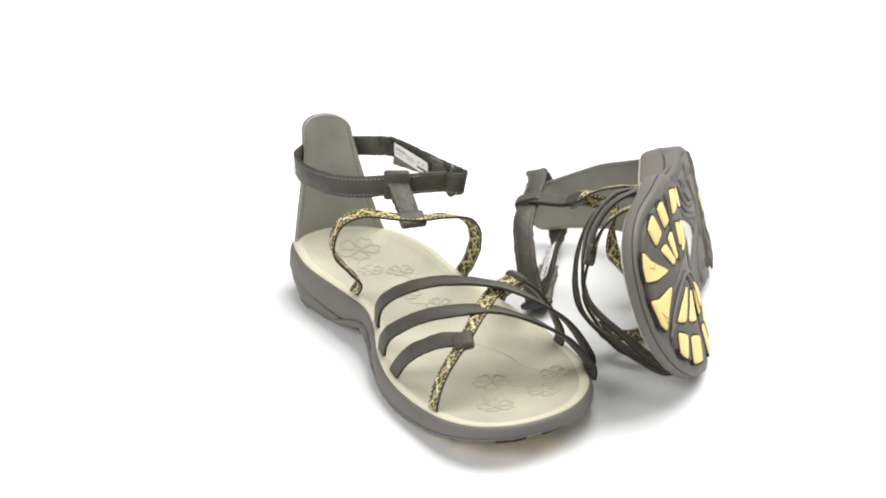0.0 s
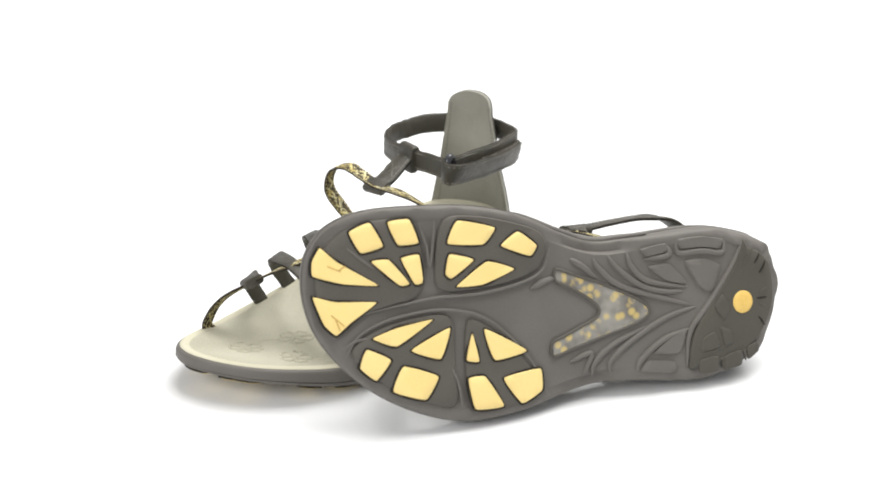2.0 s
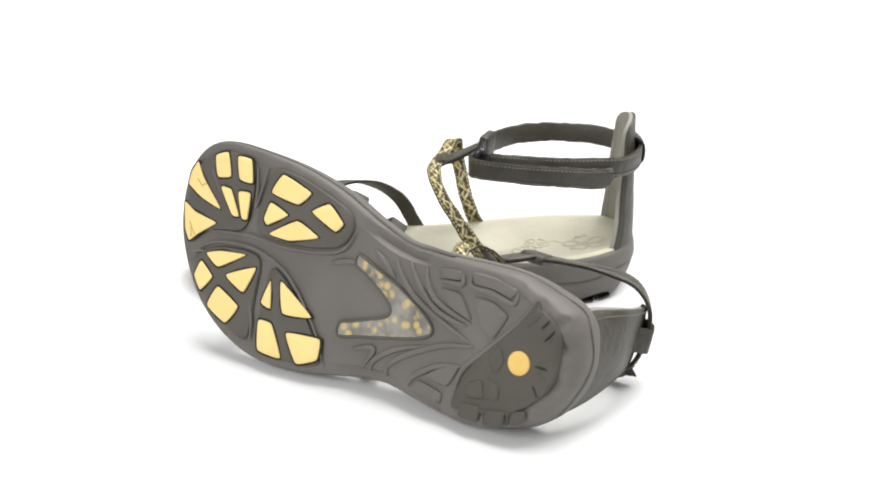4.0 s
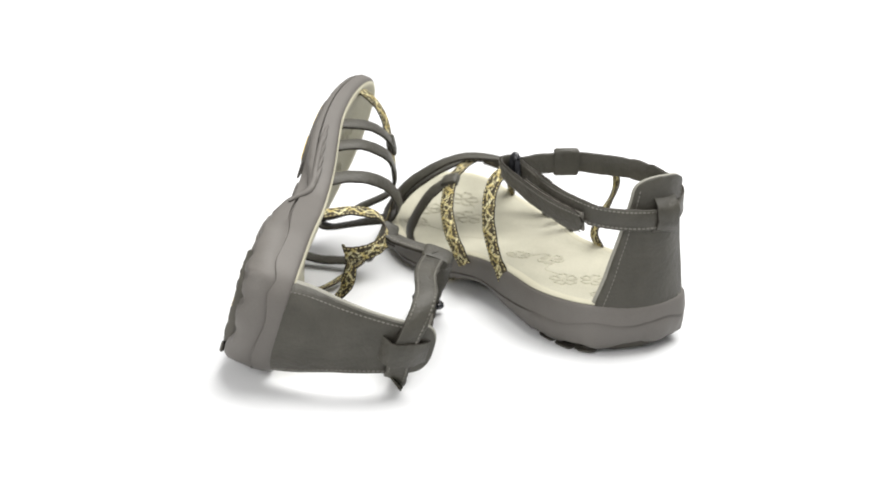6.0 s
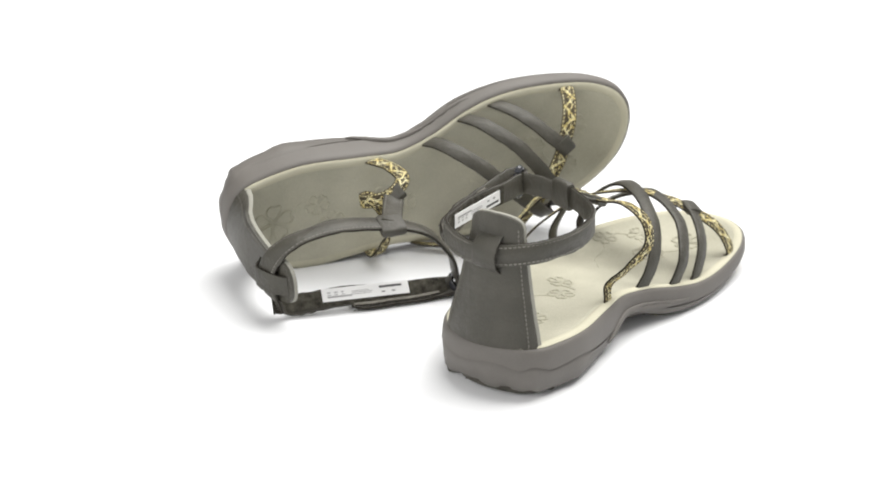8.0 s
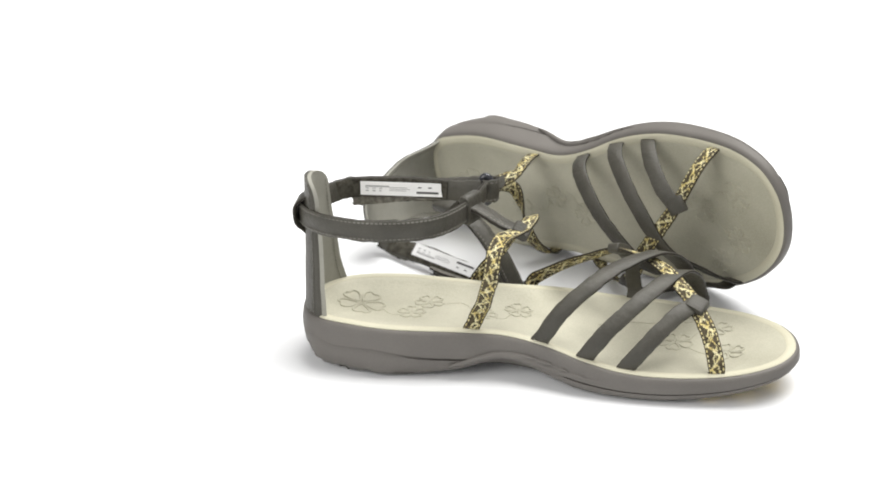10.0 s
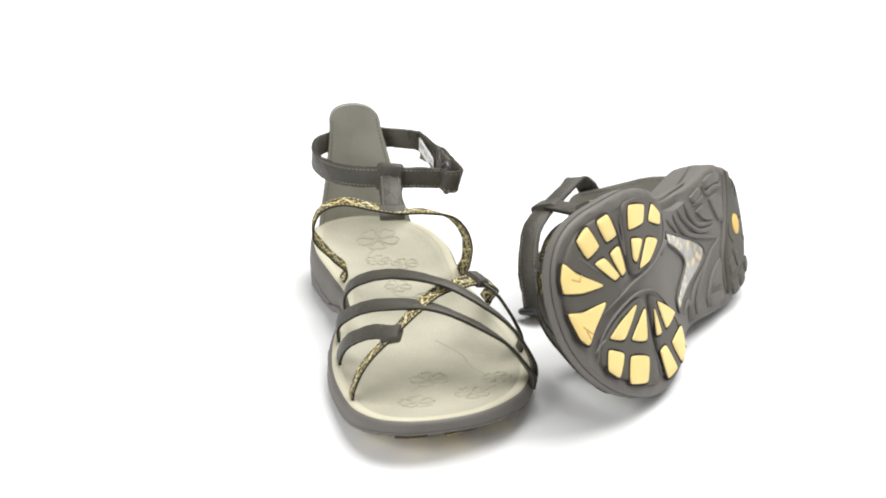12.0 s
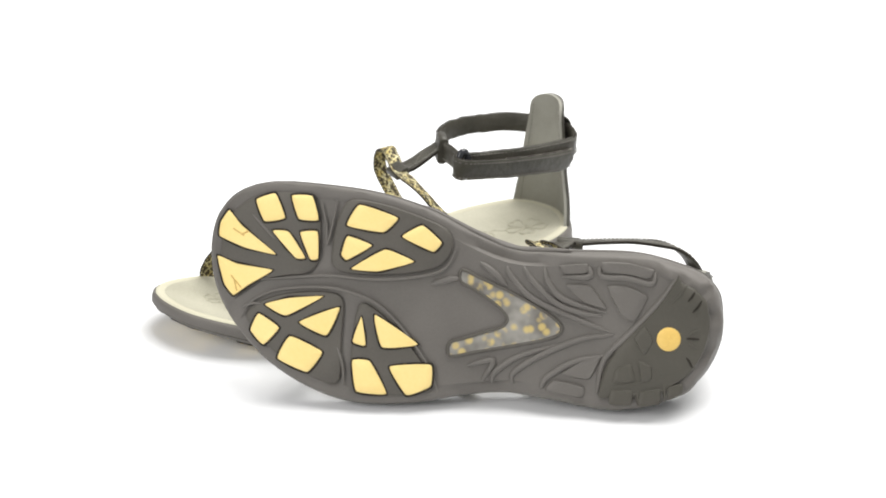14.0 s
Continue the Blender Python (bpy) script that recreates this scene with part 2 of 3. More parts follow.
def stitches(pts, normals, width, thick, margin=1.4, pitch=2.2, size=0.42, both=True, inner=False, steps=10):
    """Dashes of thread along both edges of a strap, all in one mesh."""
    P, N = catmull(pts, steps=steps), catmull(normals, steps=steps)
    bm = bmesh.new()
    acc, nxt = 0.0, pitch
    for i in range(1, len(P)):
        seg = P[i] - P[i - 1]
        L = seg.length
        t = seg.normalized()
        w = t.cross(N[i]).normalized()
        nn = w.cross(t).normalized()
        while nxt <= acc + L:
            c = P[i - 1] + t * (nxt - acc)
            for sd in ((-1, 1) if both else (1,)):
                for face in ((1, -1) if inner else (1,)):
                    o = c + w * sd * (width / 2 - margin) + nn * face * (thick * 0.54)
                    loft(bm, [[o + t * a + w * b * size + nn * face * h for b, h in ((-1, 0), (0, 0.35), (1, 0))] for a in (-pitch * 0.32, pitch * 0.32)], True, True)
            nxt += pitch
        acc += L
    bmesh.ops.recalc_face_normals(bm, faces=bm.faces)
    return bm


def tube(pts, r, steps=6, sides=6, taper=False, closed=False):
    P = catmull(pts, closed=closed, steps=steps)
    bm = bmesh.new()
    rings = []
    k = len(P)
    for i, p in enumerate(P):
        t = (P[(i + 1) % k] - P[i - 1]) if closed else (P[min(i + 1, k - 1)] - P[max(i - 1, 0)])
        t.normalize()
        a = t.cross(Vector((0, 0, 1)) if abs(t.z) < 0.9 else Vector((1, 0, 0))).normalized()
        b = t.cross(a)
        rr = r * (0.25 + 0.75 * math.sin(math.pi * i / (k - 1)) ** 0.5) if taper else r
        rings.append([p + (a * math.cos(q) + b * math.sin(q)) * rr for q in (2 * math.pi * j / sides for j in range(sides))])
    if closed:
        rings.append(rings[0])
        vs = [[bm.verts.new(p) for p in r_] for r_ in rings[:-1]]
        vs.append(vs[0])
        for A, B in zip(vs, vs[1:]):
            for i in range(sides):
                j = (i + 1) % sides
                bm.faces.new((A[i], A[j], B[j], B[i]))
    else:
        loft(bm, rings, True, True)
    bmesh.ops.recalc_face_normals(bm, faces=bm.faces)
    return bm


def slab(outline, proud, depth, bevel=0.6, rings=4):
    """A plate that follows the underside: proud millimetres below it, with bevelled edges."""
    c = sum((Vector(p) for p in outline), Vector((0, 0))) / len(outline)
    o = [Vector(p) for p in outline]

    def level(ring, h):
        return [(p.x, p.y, low_z(p.x) - h) for p in ring]
    bm = bmesh.new()
    size = sum((p - c).length for p in o) / len(o)
    b = min(0.3, bevel / size)
    rs = [level(o, proud - depth), level(o, proud - bevel), level([p.lerp(c, b) for p in o], proud)]
    rs += [level([p.lerp(c, b + (0.97 - b) * k / rings) for p in o], proud) for k in range(1, rings + 1)]
    loft(bm, rs, False, True)
    bmesh.ops.recalc_face_normals(bm, faces=bm.faces)
    return bm


# ---- the sandal ----
def midsole(thing, side):
    bm = bmesh.new()
    # depth inwards, and height as a share of the wall: the wedge below the groove, then the smooth cup above it
    wedge = [(5.0, 0.0), (2.0, 0.05), (0.7, 0.2), (0.2, 0.55), (0.0, 0.93), (1.9, 0.99)]
    cup = [(1.9, 0.02), (-0.3, 0.06), (0.0, 0.3), (0.2, 0.6), (0.7, 0.85), (1.6, 0.97), (2.6, 1.0), (4.2, 0.96), (6.5, 0.8)]
    rings = []
    for off, f, low in [(o, f, True) for o, f in wedge] + [(o, f, False) for o, f in cup]:
        ring = []
        shallow, shallow_rim = inset(0.35), inset(0.35, RIM)
        for j, (p, r, q) in enumerate(zip(inset(off), inset(off, RIM), OUTLINE)):
            if off == 1.9:
                k = float(np.interp(q.x, [45, 80], [0.8, 0.0]))     # the groove fades out round the heel
                p, r = p.lerp(shallow[j], k), r.lerp(shallow_rim[j], k)
            lo, hi = low_z(q.x) + 0.5, top_z(q.x)
            inner = q.y > mid(q.x)
            if low and f < 0.1:
                lo += 2.4 * max(0.0, math.sin(q.x * 0.36 + q.y * 0.3)) * (1 if q.x < 62 else 0.2)
            lift = math.exp(-((q.x - 106) / 18) ** 2) * (6.0 if inner else 3.5)
            groove = float(np.interp(q.x, [0, 25, 60, 95, 130, 250], [0.60, 0.56, 0.42, 0.22, 0.3, 0.3]))
            groove += 0.05 * math.sin(j * 0.6) * float(np.interp(q.x, [0, 40, 75], [1, 1, 0]))
            share = f * groove if low else groove + f * (1 - groove)
            lo += lift * (1 - share)
            at = p.lerp(r, min(1.0, 0.25 + share * 1.2))
            if low and q.x < 48:
                # lobed tread round the heel
                at = at + (r - p).normalized() * (2.4 * max(0.0, math.sin(j * 0.6)) * (1 - f) * min(1.0, (48 - q.x) / 12))
            if low and q.x < 45:
                # the heel is rounded under
                at = at + (p - r).normalized() * (2.0 * (1 - f) ** 1.6 * (45 - q.x) / 45)
            ring.append((at.x, at.y, lo + (hi - lo) * share))
        rings.append(ring)
    under = [[(p.x, p.y, low_z(p.x) + 1.4) for p in inset(6.5)]]
    loft(bm, under + rings)
    sheet_over(bm, inset(6.2), lambda x, m: low_z(x) + 1.4, 48, 9)
    bmesh.ops.recalc_face_normals(bm, faces=bm.faces)
    return part("midsole", bm, M_RUBBER, thing, "grey moulded rubber midsole", side)


def bed_z(x, m):
    """Height of the dished footbed."""
    d = float(np.min(np.hypot(RIM_X - x, RIM_M - m)))
    dish = float(np.interp(x, [0, 60, 120, 170, 250], [1.0, 1.0, 0.8, 0.35, 0.3]))
    soft = 0.35 * math.sin(x * 0.11 + m * 0.05) + 0.3 * math.sin(m * 0.19 - x * 0.04) + 0.9 * noise.noise(Vector((x * 0.035, m * 0.05, 2.0)))
    return top_z(x) + 0.8 - dish * 4.6 * float(np.interp(d, [6.5, 9, 12.5, 15, 20, 30], [0.03, 0.12, 0.5, 0.62, 0.82, 1.0])) + soft * min(1.0, max(0.0, (d - 7) / 8))


def footbed(thing, side):
    bm = bmesh.new()
    base = inset(7.1, RIM)
    sheet_over(bm, base, bed_z)
    bmesh.ops.recalc_face_normals(bm, faces=bm.faces)
    if sum(f.normal.z for f in bm.faces) < 0:
        bmesh.ops.reverse_faces(bm, faces=bm.faces)
    bed = part("footbed", bm, M_FOOTBED, thing, "beige moulded footbed with embossed flowers", side)
    bm = bmesh.new()
    rings = [[(p.x, p.y, top_z(p.x) + dz) for p in inset(off, RIM)] for off, dz in ((4.6, -3), (2.7, -0.8), (2.3, 0.3), (3.0, 0.9), (4.6, 1.25), (6.2, 1.0), (7.4, 0.6), (8.0, -0.6))]
    loft(bm, rings)
    bmesh.ops.recalc_face_normals(bm, faces=bm.faces)
    part("footbed_rim", bm, M_RIM, bed, "pale rounded edge of the footbed", side)
    return bed


def flower(bed, side, x, m, r, turn):
    """Five embossed petals round a small eye."""
    for k in range(5):
        a = turn + k * 2 * math.pi / 5
        pts = []
        for w, l in ((0.08, 0.2), (0.3, 0.55), (0.36, 0.82), (0.2, 1.0), (0.0, 0.93), (-0.2, 1.0), (-0.36, 0.82), (-0.3, 0.55), (-0.08, 0.2)):
            px, pm = x + r * (l * math.cos(a) - w * math.sin(a)), m + r * (l * math.sin(a) + w * math.cos(a))
            pts.append((px, pm, bed_z(px, pm) + 0.05))
        part("petal", tube(pts, 0.66, steps=3, sides=6, closed=True), M_FOOTBED, bed, "", side)
    eye = [(x + math.cos(b) * r * 0.1, m + math.sin(b) * r * 0.1, bed_z(x, m)) for b in (0, 1.3, 2.5, 3.8, 5.0)]
    part("flower_eye", tube(eye, 0.5, steps=3, sides=5, closed=True), M_FOOTBED, bed, "", side)


def embossing(bed, side):
    for x, m, r, a in ((26, -13, 12, 0.2), (53, -8, 7, 0.9), (61, -22, 7.5, 0.4), (90, -12, 7, 0.1), (108, -22, 7, 0.7),
                       (190, -8, 9, 0.5), (212, -24, 8, 0.2), (216, 4, 8.5, 0.8), (196, -40, 7, 0.0)):
        flower(bed, side, x, m, r, a)
    for pts in (((38, -9), (43, -4), (48, -5)), ((68, -20), (78, -23), (85, -15)), ((95, -8), (101, -9), (104, -17)),
                ((198, -13), (203, -20), (207, -21)), ((150, -20), (165, -30), (180, -32), (190, -37)), ((208, -31), (205, -37), (201, -38)), ((196, -2), (203, 4), (209, 4))):
        part("stem", tube([(x, m, bed_z(x, m) - 0.02) for x, m in pts], 0.45, sides=5), M_FOOTBED, bed, "", side)


def lug(sole, side, *corners):
    shape = chaikin(corners, 3, 0.1)
    c = sum(shape, Vector((0, 0))) / len(shape)
    # near-black plate wider than the lug: groove shade put in as colour
    part("lug_groove_shade", slab([p + (p - c).normalized() * 1.1 for p in shape], 0.75, 1.3, 0.1, 1), M_EDGE_AND_SHADE, sole, "", side)
    part("tread_lug", slab(shape, 1.3, 2.2, 0.5, 2), M_YELLOW, sole, "pale yellow rubber tread lug", side)


def outsole(thing, side):
    rim = inset(4.2)

    def border(lo, hi, inner):
        return [p for p in rim if lo < p.x < hi and (p.y > mid(p.x)) == inner]
    ring = [p for p in inset(6.0) if p.x < 23 or (p.x < 52 and p.y < -30)]
    divide = [(24, 21), (27, 14), (31, 6), (37, -3), (43, -11), (48, -19), (51.5, -27), (53, -35), (53, -43)]
    pad = sorted(ring + [Vector(q) for q in divide], key=lambda p: math.atan2(p.y + 16, p.x - 24))
    sole = part("outsole", slab(pad, 0.7, 4.0, 1.2, 4), M_DARK, thing, "dark grey rubber heel pad of the outsole", side)
    # four pods under the forefoot
    front_in = [(236, -24), (229, -14), (214, -8), (197, -4), (196, 12), (201, 34), (214, 33), (226, 31.5), (236, 26), (244, 17), (246.5, 6), (245.5, -7), (241, -18)]
    back_in = [(190, -2), (167, -0.5), (147, 4), (136, 9), (132, 19), (136, 27), (150, 31), (168, 34.5), (186, 35), (190, 26), (191, 12)]
    front_out = [(231, -31), (225, -23), (212, -16), (192, -11.5), (181, -12.5), (180, -35), (177, -58), (195, -54), (215, -44.5)]
    back_out = [(175, -13), (164, -17), (150, -28), (138, -41), (131, -53), (145, -56.5), (160, -59), (172, -58.5), (175, -37)]
    for shape in (front_in, back_in, front_out, back_out):
        part("pod", slab(chaikin(shape, 2), 0.55, 2.6, 0.8, 4), M_POD, sole, "", side)
    lug(sole, side, (232, 27), (222, 32), (215, 20), (226, 16.5))
    lug(sole, side, (214.5, 32), (203.5, 33.5), (198.5, 21.5), (209, 20.5))
    lug(sole, side, (244.5, 20), (237, 13), (216, 1.5), (234, 2.5), (248, 6), (248, 13))
    lug(sole, side, (222, 13.5), (213, 14.5), (202.5, 2.5), (207.5, 1.5))
    lug(sole, side, (208, 15), (198.5, 17), (196.5, 3), (200.5, 2))
    lug(sole, side, (181, 33), (160, 29), (166.5, 20.5), (186, 21))
    lug(sole, side, (159, 20), (149, 27.5), (138, 20), (141.5, 14.5))
    lug(sole, side, (184.5, 17), (170.5, 14), (183, 4.5), (186, 7))
    lug(sole, side, (181.5, 0.5), (165, 13.5), (149, 9), (167, 1.5))
    lug(sole, side, (248, -3), (237, -6), (217, -5.5), (230, -15.5), (236.5, -22), (242, -17))
    lug(sole, side, (221, -23), (209, -18), (190, -13.5), (209, -27.5))
    lug(sole, side, (223, -27.5), (210.5, -33), (218, -43.5), (226, -37))
    lug(sole, side, (203.5, -29), (182, -17), (187, -34))
    lug(sole, side, (206, -35.5), (187.5, -41), (194, -53), (211, -48.5))
    lug(sole, side, (175, -34.5), (172, -20), (167.5, -35.5))
    lug(sole, side, (167, -18), (141, -31), (160.5, -35.5))
    lug(sole, side, (174, -42.5), (165, -41.5), (153.5, -57.5), (170, -58.5))
    lug(sole, side, (156.5, -43), (134.5, -39), (133.5, -50.5), (145, -57))
    # clear shank window with its raised frame
    outer = catmull([(127, 8), (105, 1.5), (85, -6), (75.5, -12.5), (80, -18.5), (100, -26), (127, -34.5)], steps=5)
    inner = catmull([(127, 2.5), (113, -4), (105, -9), (102, -13), (104.5, -17), (114, -21.5), (128, -28)], steps=5)
    bm = bmesh.new()
    loft(bm, [[(q.x, q.y, low_z(q.x) + h) for q in line] for line, h in ((outer, 2.0), (outer, 0.7), ([a.lerp(b, 0.5) for a, b in zip(outer, inner)], 0.45), (inner, 0.7), (inner, 2.0))], closed=False)
    bmesh.ops.recalc_face_normals(bm, faces=bm.faces)
    part("shank_window", bm, M_WINDOW, sole, "clear plastic arrow window with yellow flecks", side)
    vee = outer[::2] + inner[::-2]
    part("window_frame", tube([(p.x, p.y, low_z(p.x) + 0.8) for p in vee], 0.85, steps=3, sides=6, closed=True), M_POD, sole, "", side)
    stud = [Vector((24 + 5.8 * math.cos(a), -10 + 5.8 * math.sin(a))) for a in np.linspace(0, 2 * math.pi, 20, endpoint=False)]
    part("heel_stud", slab(stud, 1.2, 1.4, 0.4, 2), M_GOLD, sole, "round golden yellow heel stud", side)
    mark = [Vector((24 + 1.1 * math.cos(a), -10 + 2.6 * math.sin(a))) for a in np.linspace(0, 2 * math.pi, 14, endpoint=False)]
    part("stud_mark", slab(mark, 1.32, 0.5, 0.1, 1), M_GOLD, sole, "", side)
    for a, b in (((241, 11), (235, 8.5)), ((239, -12), (233, -17)), ((236, 9), (233, 11)), ((237, -14), (235, -19))):
        part("lug_notch", tube([(x, m, low_z(x) - 1.2) for x, m in (a, ((a[0] + b[0]) / 2, (a[1] + b[1]) / 2), b)], 0.4, steps=3, sides=5), M_STUD, sole, "", side)
    # moulded ribs sweeping from the shank to the edges
    ribs = [[(106, 13), (103, 8), (91, -1), (70, -7), (53, -11)], [(98, 14), (93, 8), (80, -1), (68, -4), (57, -4)], [(88, 15), (85, 8), (76, 1), (55, -2)],
            [(79, 12), (66, 14), (67, 19)],
            [(62, 20), (60, 15), (48, 16), (36, 15), (35, 21)], [(24, 21), (30, 8), (43, -11), (53, -25), (54, -42)],
            [(50, -12), (66, -17), (84, -28), (95, -38), (95, -44)], [(76, -21), (94, -30), (104, -39), (105, -45)], [(53, -23), (67, -28), (79, -38), (81, -44)],
            [(118, -38), (106, -34), (110, -45)], [(119, 13), (112, 9), (104, 3)], [(141, -1), (134, 2), (127, 4)]]
    for r in ribs:
        part("rib", tube([(x, m, low_z(x) + 1.35) for x, m in r], 1.7, steps=5, sides=8, taper=True), M_RUBBER, sole, "", side)
    for shape in ([(78, 8.5), (65, 10.5), (54, -1), (67, 1)], [(58, 11.5), (46, 12.5), (36, 9), (41, -5), (48, -3)], [(74, -35.5), (64, -27), (54, -22.5), (58, -36)],
                  [(78, 13), (66.5, 15.5), (67, 20.5), (82, 17)], [(60, 17), (48, 18), (37, 17), (35, 22), (48, 23.5), (62, 22)], [(60, -39), (76, -38), (80, -44.5), (60, -45)]):
        part("rib", slab(chaikin(shape, 3, 0.12), -0.1, 1.8, 0.8, 2), M_RUBBER, sole, "", side)
    # raised dark tubes that paint the shade of the heel crevices
    for r in ([(15, 4), (12.5, 7.5), (11, 11)], [(16, -8.5), (12.5, -8.2), (9, -8)], [(14.5, -17.5), (12, -20), (10.5, -22.5)], [(18, 9), (16, 12), (15, 14.5)]):
        part("crevice_shade", tube([(x, m, low_z(x) - 0.45) for x, m in r], 0.75, steps=4, sides=6, taper=True), M_EDGE_AND_SHADE, sole, "", side)
    for shape in ([(47, -28), (40, -24), (36, -33), (48, -35)], [(37, -22), (30, -24), (29, -31), (34, -33)], [(48, -38.5), (37, -36.5), (36.5, -45), (48, -46)],
                  [(34, -37), (24, -34), (23, -42), (34, -45)], [(21, -33), (14, -30), (13, -35), (20, -40)], [(36, -5), (41, -12), (34, -20), (31, -12)]):
        part("rib", slab(chaikin(shape, 3, 0.12), 1.25, 1.2, 0.5, 2), M_DARK, sole, "", side)
    cuts = [[(49, -37), (38, -34), (26, -29)], [(38, -20), (35, -27), (32, -33)], [(15, -6.5), (12, -4.5), (9, -3)], [(15, -10.5), (12, -12), (9, -13)], [(14, 3), (12, 6), (11, 9)],
            [(13, -18.5), (11, -20.5), (9.5, -22.5)], [(23, -31), (22, -36), (21, -40)], [(35, -36), (34.5, -40), (34, -44)], [(48, -41), (30, -37), (14, -32)], [(26, 6), (22, 12), (19, 17)]]
    for r in cuts:
        part("rib", tube([(x, m, low_z(x) - 0.35) for x, m in r], 0.8, steps=4, sides=6, taper=True), M_DARK, sole, "", side)
    rims = [[(232, -32), (226, -22), (213, -14.5), (192, -10), (176, -11), (163, -15.5), (149, -26.5), (137, -40), (130, -53)],
            [(226, -12), (205, -7), (190, -4), (168, -2.5), (147, 2), (135, 8), (131, 19)], [(199, 31), (195, 20), (193.5, 11), (192, 22), (191.5, 33)],
            [(182, -37), (178, -46), (176, -56)], [(233, 20), (224, 13), (219, 9)], [(232, -27), (227, -24), (222, -23)]]
    for r in rims:
        part("rib", tube([(x, m, low_z(x) - 0.25) for x, m in r], 0.75, steps=5, sides=6, taper=True), M_RUBBER, sole, "", side)
    return sole


def flutes(mids, side):
    """Curved flutes on the arch wall of the midsole."""
    for k in range(5):
        pts = []
        for t in np.linspace(0, 1, 6):
            x = 76 + 8 * k + 44 * t
            f = 0.14 + 0.05 * k + 0.40 * t ** 1.5 - 0.06 * k * t
            p = min(RIM, key=lambda q: abs(q.x - x) + (0 if q.y > mid(q.x) else 999))
            lo = low_z(x) + 1.2 + 5.5 * math.exp(-((x - 104) / 20) ** 2) * (1 - f)
            pts.append((x, p.y - 0.1, lo + (top_z(x) - lo) * f))
        part("flute", tube(pts, 1.7, steps=4, sides=8, taper=True), M_RUBBER, mids, "", side)


def heel_tab(thing, side, standing):
    """Tall tapered leather tab at the heel, lined inside, edged with stitching."""
    back = sorted((p.y, p.x) for p in inset(2.4, RIM) if p.x < 32)

    def heel_x(m):
        return float(np.interp(m, [q[0] for q in back], [q[1] for q in back]))

    def surf(v, s, off):
        z = 21 + 76 * v
        narrow = 1.0
        w = float(np.interp(v, [0, 0.2, 0.5, 0.75, 0.85], [28.0, 24.5, 19, 15.5, 14.2]))
        if v > 0.85:
            narrow = max(0.2, (1 - min(1.0, (v - 0.85) / 0.1508) ** 3.2) ** 0.42)
            w *= narrow
        cm = float(np.interp(v, [0, 1], [-8.5, -2.5] if standing else [-9.5, -5.0]))
        bend = float(np.interp(v, [0, 0.3, 1], [15, 10, 4.5]))
        x = -0.8 + 1.0 * v + bend * abs(s * narrow) ** 2.2
        if not standing:
            # the lying sandal's tab leans in and sideways
            bend = float(np.interp(v, [0, 0.3, 0.6, 1], [15, 7, 2, 0.5]))
            x = -2.5 + float(np.interp(v, [0, 0.43, 0.82, 1], [0, 2.0, 10.5, 17.5])) + bend * abs(s * narrow) ** 2.2
            cm += float(np.interp(v, [0, 0.2, 0.43, 1], [0, 3.5, 7.5, 9]))
            z += 5.0 * v * v
        x += 0.45 * noise.noise(Vector((v * 4.0, s * 1.8, side * 3.0))) * min(1.0, v * 5)
        k = min(1.0, v / 0.4)
        x = heel_x(cm + w * s) * (1 - k) + x * k
        return Vector((x + off, cm + w * s, z))
    vv = list(np.linspace(0, 0.84, 10)) + [0.87, 0.9, 0.925, 0.945, 0.96, 0.972, 0.982, 0.99, 0.996, 1.0]
    ss = np.linspace(-1, 1, 13)

    def sheet(o1, o2, shrink):
        bm = bmesh.new()
        rings = []
        for v in vv:
            v2 = min(1.0, v * (1 - 0.008 * shrink))
            rings.append([surf(v2, s * (1 - 0.02 * shrink), o1) for s in ss] + [surf(v2, s * (1 - 0.02 * shrink), o2) for s in ss[::-1]])
        loft(bm, rings, True, True)
        bmesh.ops.recalc_face_normals(bm, faces=bm.faces)
        return bm
    tab = part("heel_tab", sheet(-1.2, 0.5, 0), M_LEATHER, thing, "dark grey leather heel tab with stitched edges", side)
    part("tab_lining", sheet(0.45, 2.4, -0.9), M_LINING, tab, "pale grey padded lining", side)
    for s in (-0.9, 0.9):
        for off, nx in ((-1.25, -1), (2.25, 1)):
            pts = [surf(v, s, off + (0.25 if off > 0 else 0)) for v in np.linspace(0.05, 0.9, 8)]
            part("stitching", stitches(pts, [(nx, 0, 0)] * len(pts), 0, 0.0, margin=0, pitch=2.3, size=0.4, both=False), M_THREAD, tab, "", side)
    return tab


def around(pts, cm=-10, cz=14):
    """Outward normals for straps that arch over the foot."""
    return [Vector((0, p[1] - cm, max(p[2] - cz, 2))).normalized() for p in pts]


def ring_out(pts, cx=40, cm=-12, tilt=0.0):
    """Outward normals for a strap that rings the ankle."""
    return [Vector((p[0] - cx, p[1] - cm, tilt)).normalized() for p in pts]


def strap(name, thing, side, pts, normals, width, thick, mat, label="", sew=True, inner=False, **kw):
    ob = part(name, ribbon(pts, normals, width, thick, **kw), mat, thing, label, side)
    if sew:
        part("stitching", stitches(pts, normals, width, thick, inner=inner), M_THREAD, ob, "", side)
    return ob


